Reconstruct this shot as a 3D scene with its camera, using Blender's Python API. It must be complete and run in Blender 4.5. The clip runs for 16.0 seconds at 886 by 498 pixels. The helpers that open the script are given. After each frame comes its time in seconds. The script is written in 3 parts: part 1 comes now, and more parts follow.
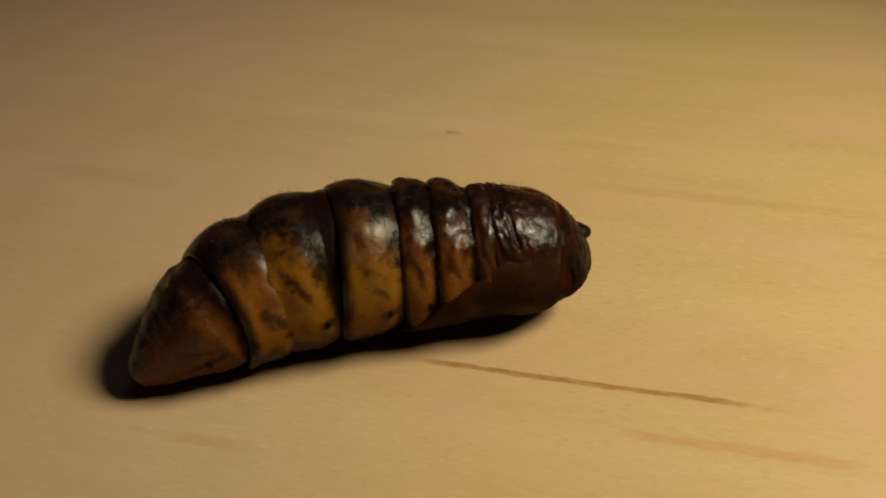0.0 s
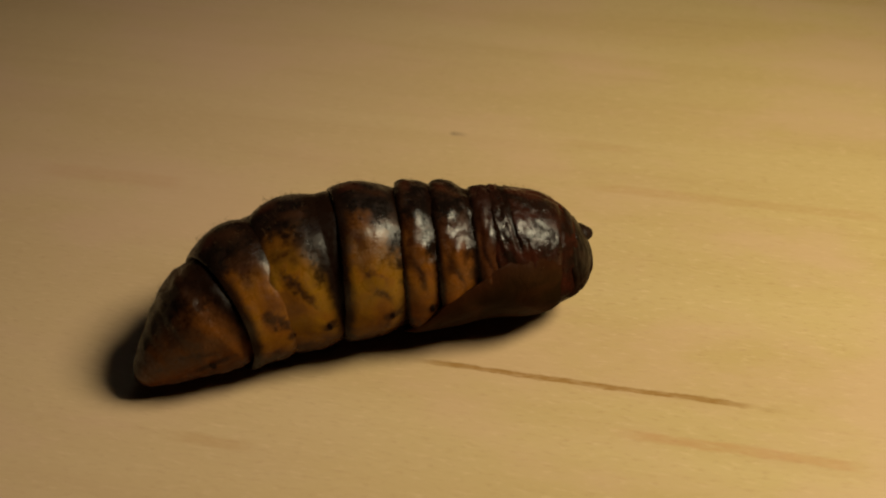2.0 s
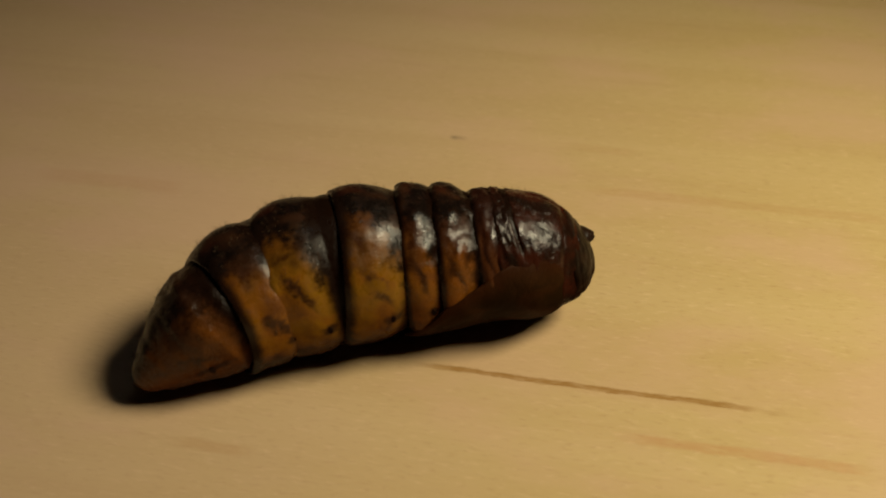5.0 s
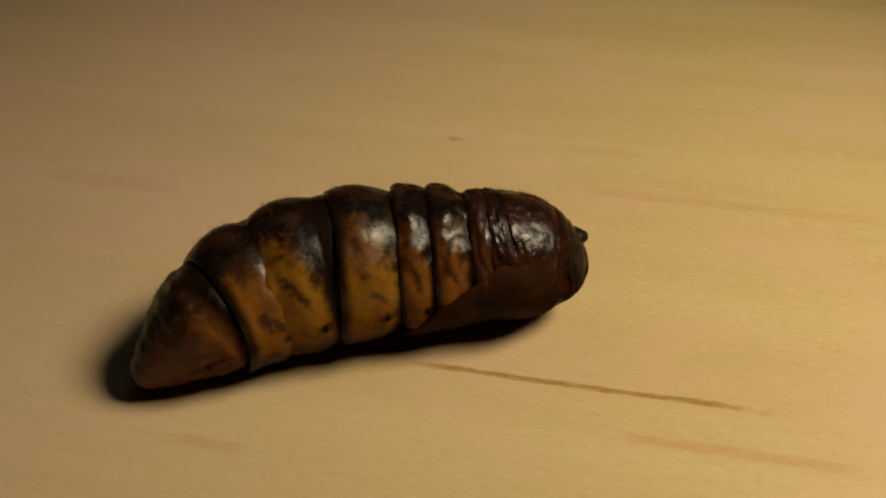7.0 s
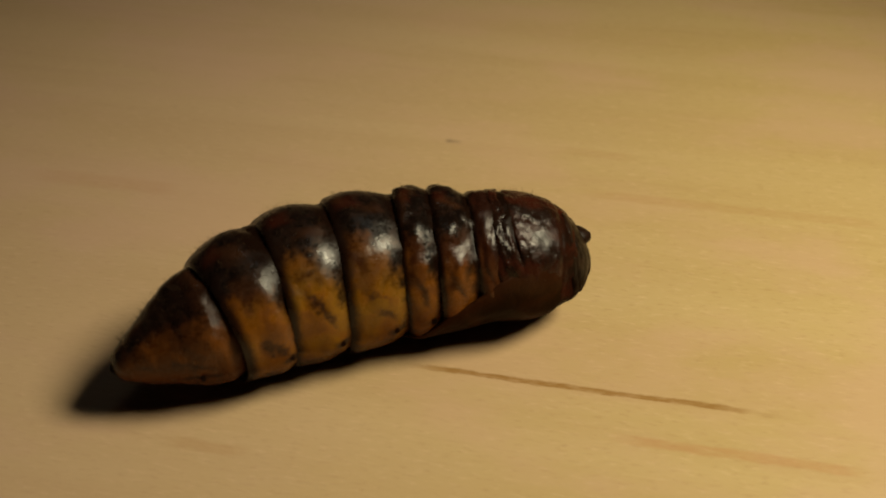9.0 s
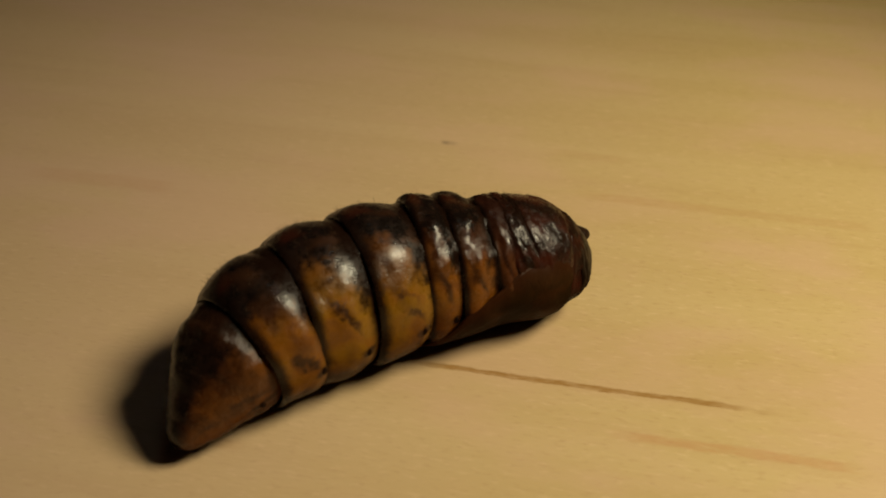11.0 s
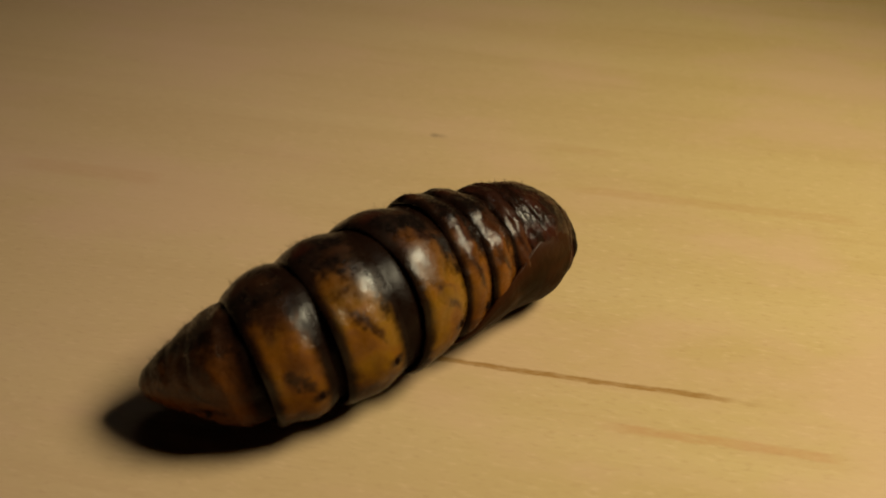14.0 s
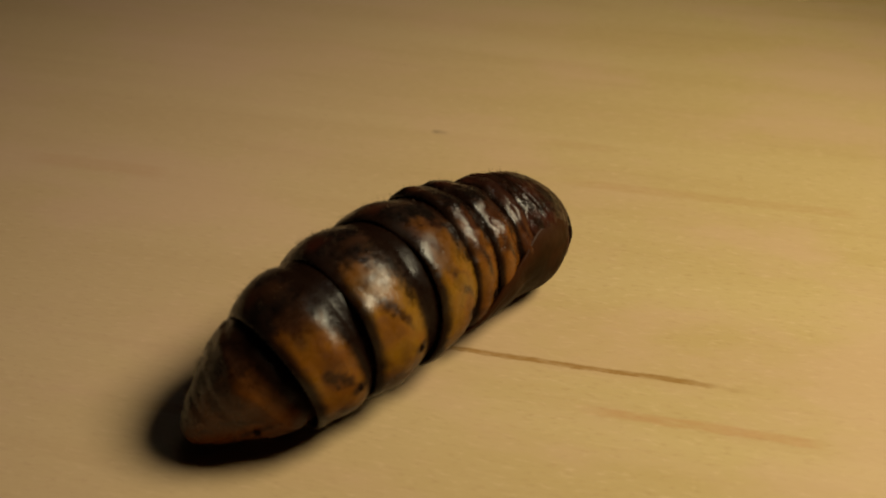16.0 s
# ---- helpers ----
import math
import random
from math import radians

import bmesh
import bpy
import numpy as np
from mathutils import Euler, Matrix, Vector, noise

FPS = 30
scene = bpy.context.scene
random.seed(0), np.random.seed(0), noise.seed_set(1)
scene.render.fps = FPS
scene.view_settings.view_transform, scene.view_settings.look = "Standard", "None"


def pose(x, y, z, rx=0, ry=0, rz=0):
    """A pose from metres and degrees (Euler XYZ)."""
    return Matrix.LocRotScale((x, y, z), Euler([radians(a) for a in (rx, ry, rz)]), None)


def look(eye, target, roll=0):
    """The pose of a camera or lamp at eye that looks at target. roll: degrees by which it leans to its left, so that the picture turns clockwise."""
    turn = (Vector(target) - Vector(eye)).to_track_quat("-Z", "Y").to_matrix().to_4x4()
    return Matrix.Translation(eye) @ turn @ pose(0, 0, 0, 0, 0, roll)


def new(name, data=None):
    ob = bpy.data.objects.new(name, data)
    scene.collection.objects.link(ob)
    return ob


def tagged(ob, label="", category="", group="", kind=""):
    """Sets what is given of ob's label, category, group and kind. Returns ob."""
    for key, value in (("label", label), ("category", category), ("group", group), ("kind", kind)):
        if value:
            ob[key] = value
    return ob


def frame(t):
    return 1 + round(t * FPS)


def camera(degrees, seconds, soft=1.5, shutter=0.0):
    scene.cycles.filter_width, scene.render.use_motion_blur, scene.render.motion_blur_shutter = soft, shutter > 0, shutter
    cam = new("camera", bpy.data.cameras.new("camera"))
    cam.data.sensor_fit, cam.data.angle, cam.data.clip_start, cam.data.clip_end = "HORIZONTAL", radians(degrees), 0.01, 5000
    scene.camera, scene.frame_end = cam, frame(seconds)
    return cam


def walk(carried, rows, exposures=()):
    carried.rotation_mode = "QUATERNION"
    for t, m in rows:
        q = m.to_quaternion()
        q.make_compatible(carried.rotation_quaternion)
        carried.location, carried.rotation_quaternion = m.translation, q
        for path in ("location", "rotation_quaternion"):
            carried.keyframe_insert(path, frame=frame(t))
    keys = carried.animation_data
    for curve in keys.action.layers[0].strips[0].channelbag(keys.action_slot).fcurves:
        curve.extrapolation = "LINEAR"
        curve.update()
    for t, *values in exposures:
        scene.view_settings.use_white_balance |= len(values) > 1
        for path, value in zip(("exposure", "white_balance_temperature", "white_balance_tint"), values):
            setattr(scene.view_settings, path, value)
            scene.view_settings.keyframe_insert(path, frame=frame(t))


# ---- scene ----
# ---- camera ----
cam = camera(46, 16.0, soft=1.9)
cam.data.dof.use_dof, cam.data.dof.focus_distance, cam.data.dof.aperture_fstop = True, 0.086, 40
walk(cam, [
    (0, pose(-0.00000, -0.06607, 0.05944, 50.00, 0.00, 0.00)),
    (0.5, pose(0.00041, -0.06633, 0.05945, 50.13, 0.19, 0.24)),
    (1, pose(0.00063, -0.06633, 0.05969, 50.03, 0.31, 0.36)),
    (1.5, pose(0.00076, -0.06650, 0.05980, 50.07, 0.32, 0.49)),
    (2, pose(0.00082, -0.06637, 0.05982, 50.01, 0.47, 0.50)),
    (2.5, pose(0.00074, -0.06627, 0.05964, 50.04, 0.40, 0.53)),
    (3, pose(0.00057, -0.06614, 0.05959, 50.06, 0.37, 0.40)),
    (3.5, pose(0.00034, -0.06590, 0.05937, 50.11, 0.35, 0.24)),
    (4, pose(0.00047, -0.06595, 0.05917, 50.22, 0.46, 0.27)),
    (6.5, pose(0.00119, -0.06675, 0.05924, 50.61, 0.63, 0.51)),
    (7, pose(0.00169, -0.06689, 0.05977, 50.45, 0.73, 0.77)),
    (7.5, pose(0.00150, -0.06676, 0.05948, 50.58, 0.67, 0.62)),
    (8, pose(0.00140, -0.06762, 0.05847, 51.57, 0.67, 0.53)),
    (8.5, pose(0.00115, -0.06756, 0.05840, 51.57, 0.37, 0.53)),
    (9, pose(0.00029, -0.06665, 0.05863, 51.01, 0.03, 0.14)),
    (11.5, pose(-0.00104, -0.06798, 0.05768, 51.73, -0.98, -0.42)),
    (12, pose(-0.00083, -0.06703, 0.05658, 51.72, -1.28, -0.45)),
    (12.5, pose(-0.00155, -0.06592, 0.05632, 51.31, -1.75, -0.89)),
    (13, pose(-0.00190, -0.06752, 0.05773, 51.34, -1.77, -0.60)),
    (13.5, pose(-0.00168, -0.06825, 0.05777, 51.68, -1.58, -0.77)),
    (14, pose(-0.00139, -0.06810, 0.05784, 51.48, -1.57, -0.87)),
    (14.5, pose(0.00018, -0.06895, 0.05826, 51.39, -1.19, -0.31)),
    (15, pose(0.00165, -0.06925, 0.05686, 52.09, -0.63, 0.49)),
    (15.5, pose(0.00315, -0.07099, 0.05700, 52.65, 0.13, 1.65)),
    (16, pose(0.00393, -0.07069, 0.05602, 52.82, 0.02, 1.52)),
], exposures=[(0, 0), (0.5, 0.04), (1, -0.04), (1.5, -0.04), (2.5, 0.02), (4, -0.02), (7, -0.01), (7.5, 0.06), (8, 0.09), (8.5, -0.01), (12.5, 0), (13.5, 0.04), (14, -0.02), (14.5, -0.04), (15, -0.01), (15.5, 0.02), (16, -0.11)])

# ---- light ----
world = bpy.data.worlds.new("world")
scene.world = world
world.use_nodes = True
world.node_tree.nodes["Background"].inputs[0].default_value = (0.9, 0.75, 0.6, 1)
world.node_tree.nodes["Background"].inputs[1].default_value = 0.060

lamp = bpy.data.lights.new("desk_light", "SPOT")
lamp.energy, lamp.color = 1.66, (1.0, 0.882, 0.585)
lamp.shadow_soft_size, lamp.spot_size, lamp.spot_blend = 0.034, radians(71), 1.0
lamp_ob = new("desk_light", lamp)
lamp_ob.matrix_basis = look((0.118, -0.0125, 0.153), (0.020, -0.016, 0.0))

# weak overhead fill, added to lift the dark areas; no fixture belongs to it
fill = bpy.data.lights.new("unseen_fill", "AREA")
fill.energy, fill.color, fill.shape, fill.size = 0.36, (0.86, 0.95, 0.92), "DISK", 0.26
fill_ob = new("unseen_fill", fill)
fill_ob.matrix_basis = look((0.3, 0.5, 1.62), (0.3, 0.5, 0.0))


# ---- materials ----
class Nodes:
    """A small builder of node materials."""

    def __init__(self, name):
        self.mat = bpy.data.materials.new(name)
        self.mat.use_nodes = True
        self.tree = self.mat.node_tree
        self.bsdf = self.tree.nodes["Principled BSDF"]

    def put(self, socket, value):
        if isinstance(value, bpy.types.NodeSocket):
            self.tree.links.new(value, socket)
        elif value is not None:
            if isinstance(value, tuple) and len(value) == 3 and socket.type == "RGBA":
                value = (*value, 1)
            socket.default_value = value

    def set(self, **inputs):
        for name, value in inputs.items():
            self.put(self.bsdf.inputs[name.replace("_", " ")], value)

    def coords(self):
        return self.tree.nodes.new("ShaderNodeTexCoord").outputs["Object"]

    def attr(self, name):
        n = self.tree.nodes.new("ShaderNodeAttribute")
        n.attribute_name = name
        return n.outputs["Fac"]

    def mapped(self, vec, scale=(1, 1, 1), turn=0.0, move=(0, 0, 0)):
        n = self.tree.nodes.new("ShaderNodeMapping")
        self.put(n.inputs["Vector"], vec)
        n.inputs["Scale"].default_value = scale
        n.inputs["Rotation"].default_value = (0, 0, radians(turn))
        n.inputs["Location"].default_value = move
        return n.outputs[0]

    def noise(self, vec, scale, detail=3.0, rough=0.55, warp=0.0):
        n = self.tree.nodes.new("ShaderNodeTexNoise")
        self.put(n.inputs["Vector"], vec)
        n.inputs["Scale"].default_value, n.inputs["Detail"].default_value = scale, detail
        n.inputs["Roughness"].default_value, n.inputs["Distortion"].default_value = rough, warp
        return n.outputs["Fac"]

    def cells(self, vec, scale):
        n = self.tree.nodes.new("ShaderNodeTexVoronoi")
        self.put(n.inputs["Vector"], vec)
        n.inputs["Scale"].default_value = scale
        return n.outputs["Distance"]

    def calc(self, op, a, b=None, clamp=False):
        n = self.tree.nodes.new("ShaderNodeMath")
        n.operation, n.use_clamp = op, clamp
        self.put(n.inputs[0], a)
        self.put(n.inputs[1], b)
        return n.outputs[0]

    def ramp(self, value, lo, hi, a=0.0, b=1.0):
        n = self.tree.nodes.new("ShaderNodeMapRange")
        n.interpolation_type = "SMOOTHSTEP"
        for i, v in enumerate((value, lo, hi, a, b)):
            self.put(n.inputs[i], v)
        return n.outputs[0]

    def mix(self, fac, a, b):
        n = self.tree.nodes.new("ShaderNodeMix")
        n.data_type = "RGBA"
        self.put(n.inputs["Factor"], fac)
        self.put(n.inputs[6], a)
        self.put(n.inputs[7], b)
        return n.outputs[2]

    def split(self, vec):
        n = self.tree.nodes.new("ShaderNodeSeparateXYZ")
        self.put(n.inputs[0], vec)
        return n.outputs

    def bump(self, height, strength, distance, normal=None):
        n = self.tree.nodes.new("ShaderNodeBump")
        n.inputs["Strength"].default_value, n.inputs["Distance"].default_value = strength, distance
        self.put(n.inputs["Height"], height)
        if normal is not None:
            self.put(n.inputs["Normal"], normal)
        return n.outputs[0]


SPIR = 1.98     # angle of the breathing holes from the midline of the back
GRAIN = 10.7   # degrees by which the wood grain runs off the x axis


def wood_material():
    """Pale lacquered maple: soft bands, fine flecks, a few brown streaks and a grey mark."""
    m = Nodes("maple")
    g = m.mapped(m.coords(), turn=GRAIN)          # x along the grain
    x, y, _ = m.split(g)
    broad = m.noise(m.mapped(g, (9, 95, 20)), 1.0, 4.0, 0.6, 0.4)
    bands = m.noise(m.mapped(g, (26, 420, 60)), 1.0, 4.0, 0.6, 0.3)
    fleck = m.noise(m.mapped(g, (700, 2600, 900)), 1.0, 3.0, 0.6)
    pores = m.noise(m.mapped(g, (900, 3400, 900)), 1.0, 2.0, 0.6)
    col = m.mix(m.ramp(broad, 0.32, 0.70), (0.57, 0.418, 0.195), (0.51, 0.36, 0.150))
    col = m.mix(m.ramp(bands, 0.54, 0.80, 0.0, 0.38), col, (0.43, 0.26, 0.11))
    col = m.mix(m.ramp(fleck, 0.52, 0.80, 0.0, 0.46), col, (0.74, 0.54, 0.31))
    col = m.mix(m.ramp(pores, 0.52, 0.78, 0.0, 0.34), col, (0.36, 0.20, 0.08))
    blush = m.noise(m.mapped(g, (0.6, 1.2, 1)), 60, 4.0, 0.6)
    col = m.mix(m.ramp(blush, 0.43, 0.64, 0.0, 0.52), col, (0.60, 0.390, 0.255))
    # pinker light towards the left end, put into the wood's colour
    left_light_tint = m.calc("MULTIPLY", m.ramp(m.calc("ADD", x, m.calc("MULTIPLY", m.calc("SUBTRACT", blush, 0.5), 0.05)), -0.035, 0.030, 1.0, 0.0), 0.75)
    col = m.mix(left_light_tint, col, m.mix(0.45, col, (0.57, 0.375, 0.36)))
    col = m.mix(m.ramp(m.calc("ADD", x, m.calc("MULTIPLY", m.calc("SUBTRACT", blush, 0.5), 0.06)), 0.040, 0.085, 0.0, 0.40), col, (0.60, 0.375, 0.235))
    wob = m.calc("MULTIPLY", m.calc("SUBTRACT", m.noise(m.mapped(g, (260, 500, 0)), 1.0, 7.0, 0.75), 0.5), 0.0009)
    rag = m.noise(m.mapped(g, (700, 3000, 0)), 1.0, 3.0, 0.6)
    # brown streaks: start and end along the grain, offset across it, half width, strength (metres)
    streaks = ((-0.0016, 0.0255, -0.00900, 0.00031, 0.80, (0.27, 0.125, 0.012)),
               (0.0253, 0.0282, -0.00912, 0.00025, 0.30, (0.3, 0.15, 0.05)),
               (0.0145, 0.0330, -0.01343, 0.00055, 0.36, (0.45, 0.18, 0.06)),
               (0.0093, 0.0383, 0.01663, 0.00080, 0.26, (0.42, 0.22, 0.08)),
               (-0.0176, -0.0104, -0.01984, 0.00060, 0.28, (0.4, 0.2, 0.08)),
               (0.0057, 0.0155, 0.02353, 0.00080, 0.18, (0.4, 0.2, 0.08)),
               (-0.0043, -0.0024, 0.02316, 0.00042, 0.75, (0.13, 0.1, 0.07)),
               (-0.0439, -0.0276, 0.00980, 0.00120, 0.20, (0.45, 0.22, 0.12)))
    for x0, x1, off, half, amount, tint in streaks:
        across = m.calc("ABSOLUTE", m.calc("SUBTRACT", m.calc("SUBTRACT", y, off), wob))
        body = m.ramp(across, half * 0.5, half * 1.15, 1.0, 0.0)
        ends = m.calc("MULTIPLY", m.ramp(x, x0, x0 + min(0.004, 0.4 * (x1 - x0))), m.ramp(x, x1 - 0.002, x1 + 0.0005, 1.0, 0.0))
        grainy = m.ramp(rag, 0.30, 0.62, 0.55, 1.0)
        fac = m.calc("MULTIPLY", m.calc("MULTIPLY", body, ends), m.calc("MULTIPLY", grainy, amount))
        col = m.mix(fac, col, tint)
    rough = m.ramp(broad, 0.2, 0.8, 0.42, 0.54)
    h = m.calc("ADD", m.calc("MULTIPLY", fleck, 0.5), pores)
    m.set(Base_Color=col, Roughness=rough, Specular_IOR_Level=0.35, Normal=m.bump(h, 0.35, 0.00006))
    return m.mat


def plain_material(name, colour, rough=0.8, grain=40.0):
    m = Nodes(name)
    c = m.coords()
    dark = tuple(v * 0.82 for v in colour)
    col = m.mix(m.noise(c, 1.7, 4.0), colour, dark)
    m.set(Base_Color=col, Roughness=rough, Normal=m.bump(m.noise(c, grain, 4.0), 0.3, 0.002))
    return m.mat


def ring_material(name, dorsal, patch, flank, belly, rim, seed, dark_flank=0.0, gloss=0.36, relief=0.24, spot=0.25, high=0.42, valley=0.2, rough=(0.22, 0.40)):
    """Abdominal cuticle: reddish back, black side patches, amber flanks with blots, dark smooth rims with painted
    groove shade.
    """
    m = Nodes(name)
    c = m.mapped(m.coords(), move=(seed * 0.013, seed * 0.007, seed * 0.011))
    u, ph = m.attr("along"), m.attr("around")
    n1 = m.noise(c, 420, 3.0, 0.5, 0.5)
    n2 = m.noise(c, 1500, 4.0, 0.65)
    n3 = m.noise(c, 5200, 2.0, 0.6)
    shift = m.calc("ADD", m.calc("MULTIPLY", m.calc("SUBTRACT", n1, 0.5), 0.24), m.calc("MULTIPLY", m.calc("SUBTRACT", n2, 0.5), 0.18))
    p = m.calc("ADD", ph, m.calc("MULTIPLY", shift, m.ramp(ph, 0.02, 0.24, 0.12, 1.0)))
    ushift = m.calc("ADD", u, m.calc("MULTIPLY", m.calc("SUBTRACT", n2, 0.5), 0.14))
    col = m.mix(m.ramp(p, 0.06, 0.22), dorsal, m.mix(m.ramp(m.calc("ADD", p, m.calc("MULTIPLY", n1, 0.3)), high, high + 0.24), (0.038, 0.011, 0.003), m.mix(m.ramp(n1, 0.40, 0.62, 0.0, 0.6), flank, (0.185, 0.058, 0.005))))
    # black patch on the front half of the back, beside the midline
    pf = m.calc("MULTIPLY", m.ramp(p, 0.02, 0.06), m.ramp(p, 0.17, 0.26, 1.0, 0.0))
    wedge = m.calc("ADD", ushift, m.calc("MULTIPLY", m.calc("SUBTRACT", p, 0.15), 0.9))
    fore = m.calc("MULTIPLY", m.ramp(wedge, 0.38, 0.62, 1.0, 0.0), m.ramp(p, 0.32, 0.46, 1.0, 0.0))
    pf = m.calc("MULTIPLY", m.calc("MAXIMUM", pf, fore), m.ramp(n2, 0.44, 0.70, 1.0, 0.72))
    col = m.mix(m.calc("MULTIPLY", pf, 0.94), col, patch)
    # brown blots and speckles on the flanks
    blot = m.calc("MULTIPLY", m.ramp(n1, 0.56, 0.66), m.ramp(p, 0.20, 0.32))
    n4 = m.noise(m.mapped(c, (1.0, 1.0, 1.0), 0.0, (0.05, 0.02, 0.07)), 330, 2.0, 0.5, 0.6)
    col = m.mix(m.calc("MULTIPLY", blot, 0.42), col, (0.085, 0.028, 0.008))
    col = m.mix(m.ramp(n4, 0.50, 0.70, 0.0, 0.52), col, (0.050, 0.018, 0.007))
    # an oblique dark dash on each flank
    lane = m.calc("ADD", m.calc("MULTIPLY", u, 0.30 + 0.09 * math.sin(2.3 * seed)), ph)
    dash = m.ramp(m.calc("ABSOLUTE", m.calc("SUBTRACT", m.calc("ADD", lane, m.calc("MULTIPLY", shift, 0.75)), 0.655 + 0.02 * math.sin(4.1 * seed))), 0.004, 0.062, 1.0, 0.0)
    dash = m.calc("MULTIPLY", dash, m.calc("MULTIPLY", m.ramp(ushift, 0.30, 0.46), m.ramp(ushift, 0.66, 0.86, 1.0, 0.0)))
    col = m.mix(m.calc("MULTIPLY", dash, m.ramp(n1, 0.36, 0.56, 0.30, 0.94)), col, (0.024, 0.009, 0.004))
    side = m.ramp(p, 0.18, 0.36)
    col = m.mix(m.calc("MULTIPLY", side, m.ramp(n2, 0.52, 0.76, 0.0, 0.38)), col, (0.13, 0.036, 0.010))
    col = m.mix(m.calc("MULTIPLY", side, m.ramp(n3, 0.64, 0.80, 0.0, 0.20)), col, (0.42, 0.22, 0.05))
    # brown underside, its colour deepened to carry the shade below the body
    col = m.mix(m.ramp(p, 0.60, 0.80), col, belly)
    # brown halo round the breathing holes
    du = m.calc("MULTIPLY", m.calc("SUBTRACT", u, spot), 3.6)
    dp = m.calc("MULTIPLY", m.calc("SUBTRACT", ph, SPIR / math.pi), 18.0)
    far = m.calc("SQRT", m.calc("ADD", m.calc("MULTIPLY", du, du), m.calc("MULTIPLY", dp, dp)))
    far = m.calc("ADD", far, m.calc("MULTIPLY", m.calc("SUBTRACT", n2, 0.5), 0.8))
    col = m.mix(m.ramp(far, 0.22, 0.70, 0.85, 0.0), col, (0.022, 0.008, 0.004))
    if dark_flank:
        col = m.mix(dark_flank, col, dorsal)
    # dark front collar; shade of the groove painted over it and the rear lip
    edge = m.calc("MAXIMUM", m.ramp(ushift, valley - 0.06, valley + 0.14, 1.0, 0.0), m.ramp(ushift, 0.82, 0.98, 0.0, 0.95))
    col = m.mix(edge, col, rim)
    pits = m.ramp(m.cells(c, 4200), 0.05, 0.45)
    creased = m.calc("ABSOLUTE", m.calc("SUBTRACT", m.noise(m.mapped(c, (1.0, 1.0, 1.0)), 900, 4.0, 0.7, 0.8), 0.5))
    h = m.calc("ADD", m.calc("MULTIPLY", n2, 0.7), m.calc("ADD", m.calc("MULTIPLY", pits, 0.15), m.calc("MULTIPLY", n3, 0.25)))
    h = m.calc("ADD", h, m.calc("MULTIPLY", m.ramp(creased, 0.0, 0.09), 0.16))
    m.set(Base_Color=col, Roughness=m.ramp(n2, 0.3, 0.7, *rough), Specular_IOR_Level=m.calc("MULTIPLY", m.ramp(ph, 0.46, 0.62, gloss, gloss * 0.1), m.ramp(u, valley, valley + 0.12, 0.35, 1.0)), Normal=m.bump(h, relief, 0.00016))
    return m.mat


def shell_material(name, base, second, seed, rough=(0.24, 0.40), relief=0.5, gloss=0.30, margin=None):
    """Dark, glossy, finely wrinkled cuticle of the fore body."""
    m = Nodes(name)
    c = m.mapped(m.coords(), move=(seed * 0.017, seed * 0.005, 0))
    n1 = m.noise(c, 380, 4.0, 0.6, 0.4)
    n2 = m.noise(m.mapped(c, (1.6, 1, 1)), 1300, 4.0, 0.65, 0.6)
    n3 = m.noise(c, 6000, 2.0)
    col = m.mix(m.ramp(n1, 0.38, 0.66), base, second)
    col = m.mix(m.ramp(n2, 0.60, 0.78, 0.0, 0.5), col, tuple(v * 0.4 for v in base))
    if margin:
        inward = m.calc("ADD", m.attr("margin"), m.calc("MULTIPLY", m.calc("SUBTRACT", n1, 0.5), 0.35))
        col = m.mix(m.ramp(inward, 0.0, 0.24, 0.9, 0.0), col, margin)
    h = m.calc("ADD", m.calc("MULTIPLY", n2, 1.3), m.calc("MULTIPLY", n3, 0.25))
    m.set(Base_Color=col, Roughness=m.ramp(n2, 0.3, 0.7, *rough), Specular_IOR_Level=m.calc("MULTIPLY", m.ramp(m.attr("around"), 0.36, 0.56, gloss, gloss * 0.05), m.ramp(m.attr("along"), 0.68, 0.88, 1.0, 0.08)),
          Normal=m.bump(h, relief, 0.00014), Coat_Weight=m.calc("MULTIPLY", m.ramp(m.attr("around"), 0.34, 0.50, 0.2 * gloss, 0.0), m.ramp(m.attr("along"), 0.60, 0.80, 1.0, 0.0)), Coat_Roughness=0.12)
    return m.mat


def simple_material(name, colour, rough):
    m = Nodes(name)
    n = m.noise(m.coords(), 2500, 3.0)
    m.set(Base_Color=m.mix(n, colour, tuple(v * 0.5 for v in colour)), Roughness=rough)
    return m.mat


MAPLE = wood_material()
WALL = plain_material("wall_paint", (0.62, 0.58, 0.50))
FLOORING = plain_material("floor_boards", (0.22, 0.14, 0.08), 0.6)
# along each ring: where its breathing hole lies, and how far its low neck and its dark collar with painted groove shade
# reach
SPOTS = (0.36, 0.30, 0.34, 0.30, 0.30)
VALLEYS = (0.15, 0.095, 0.085, 0.11, 0.12)
COLLARS = (0.17, 0.15, 0.21, 0.11, 0.12)
RED_BACK, BLACK, AMBER = (0.029, 0.0062, 0.0027), (0.004, 0.0028, 0.0021), (0.205, 0.092, 0.004)
SHADED_BELLY, RIM_SHADE = (0.034, 0.012, 0.003), (0.0085, 0.0033, 0.0016)
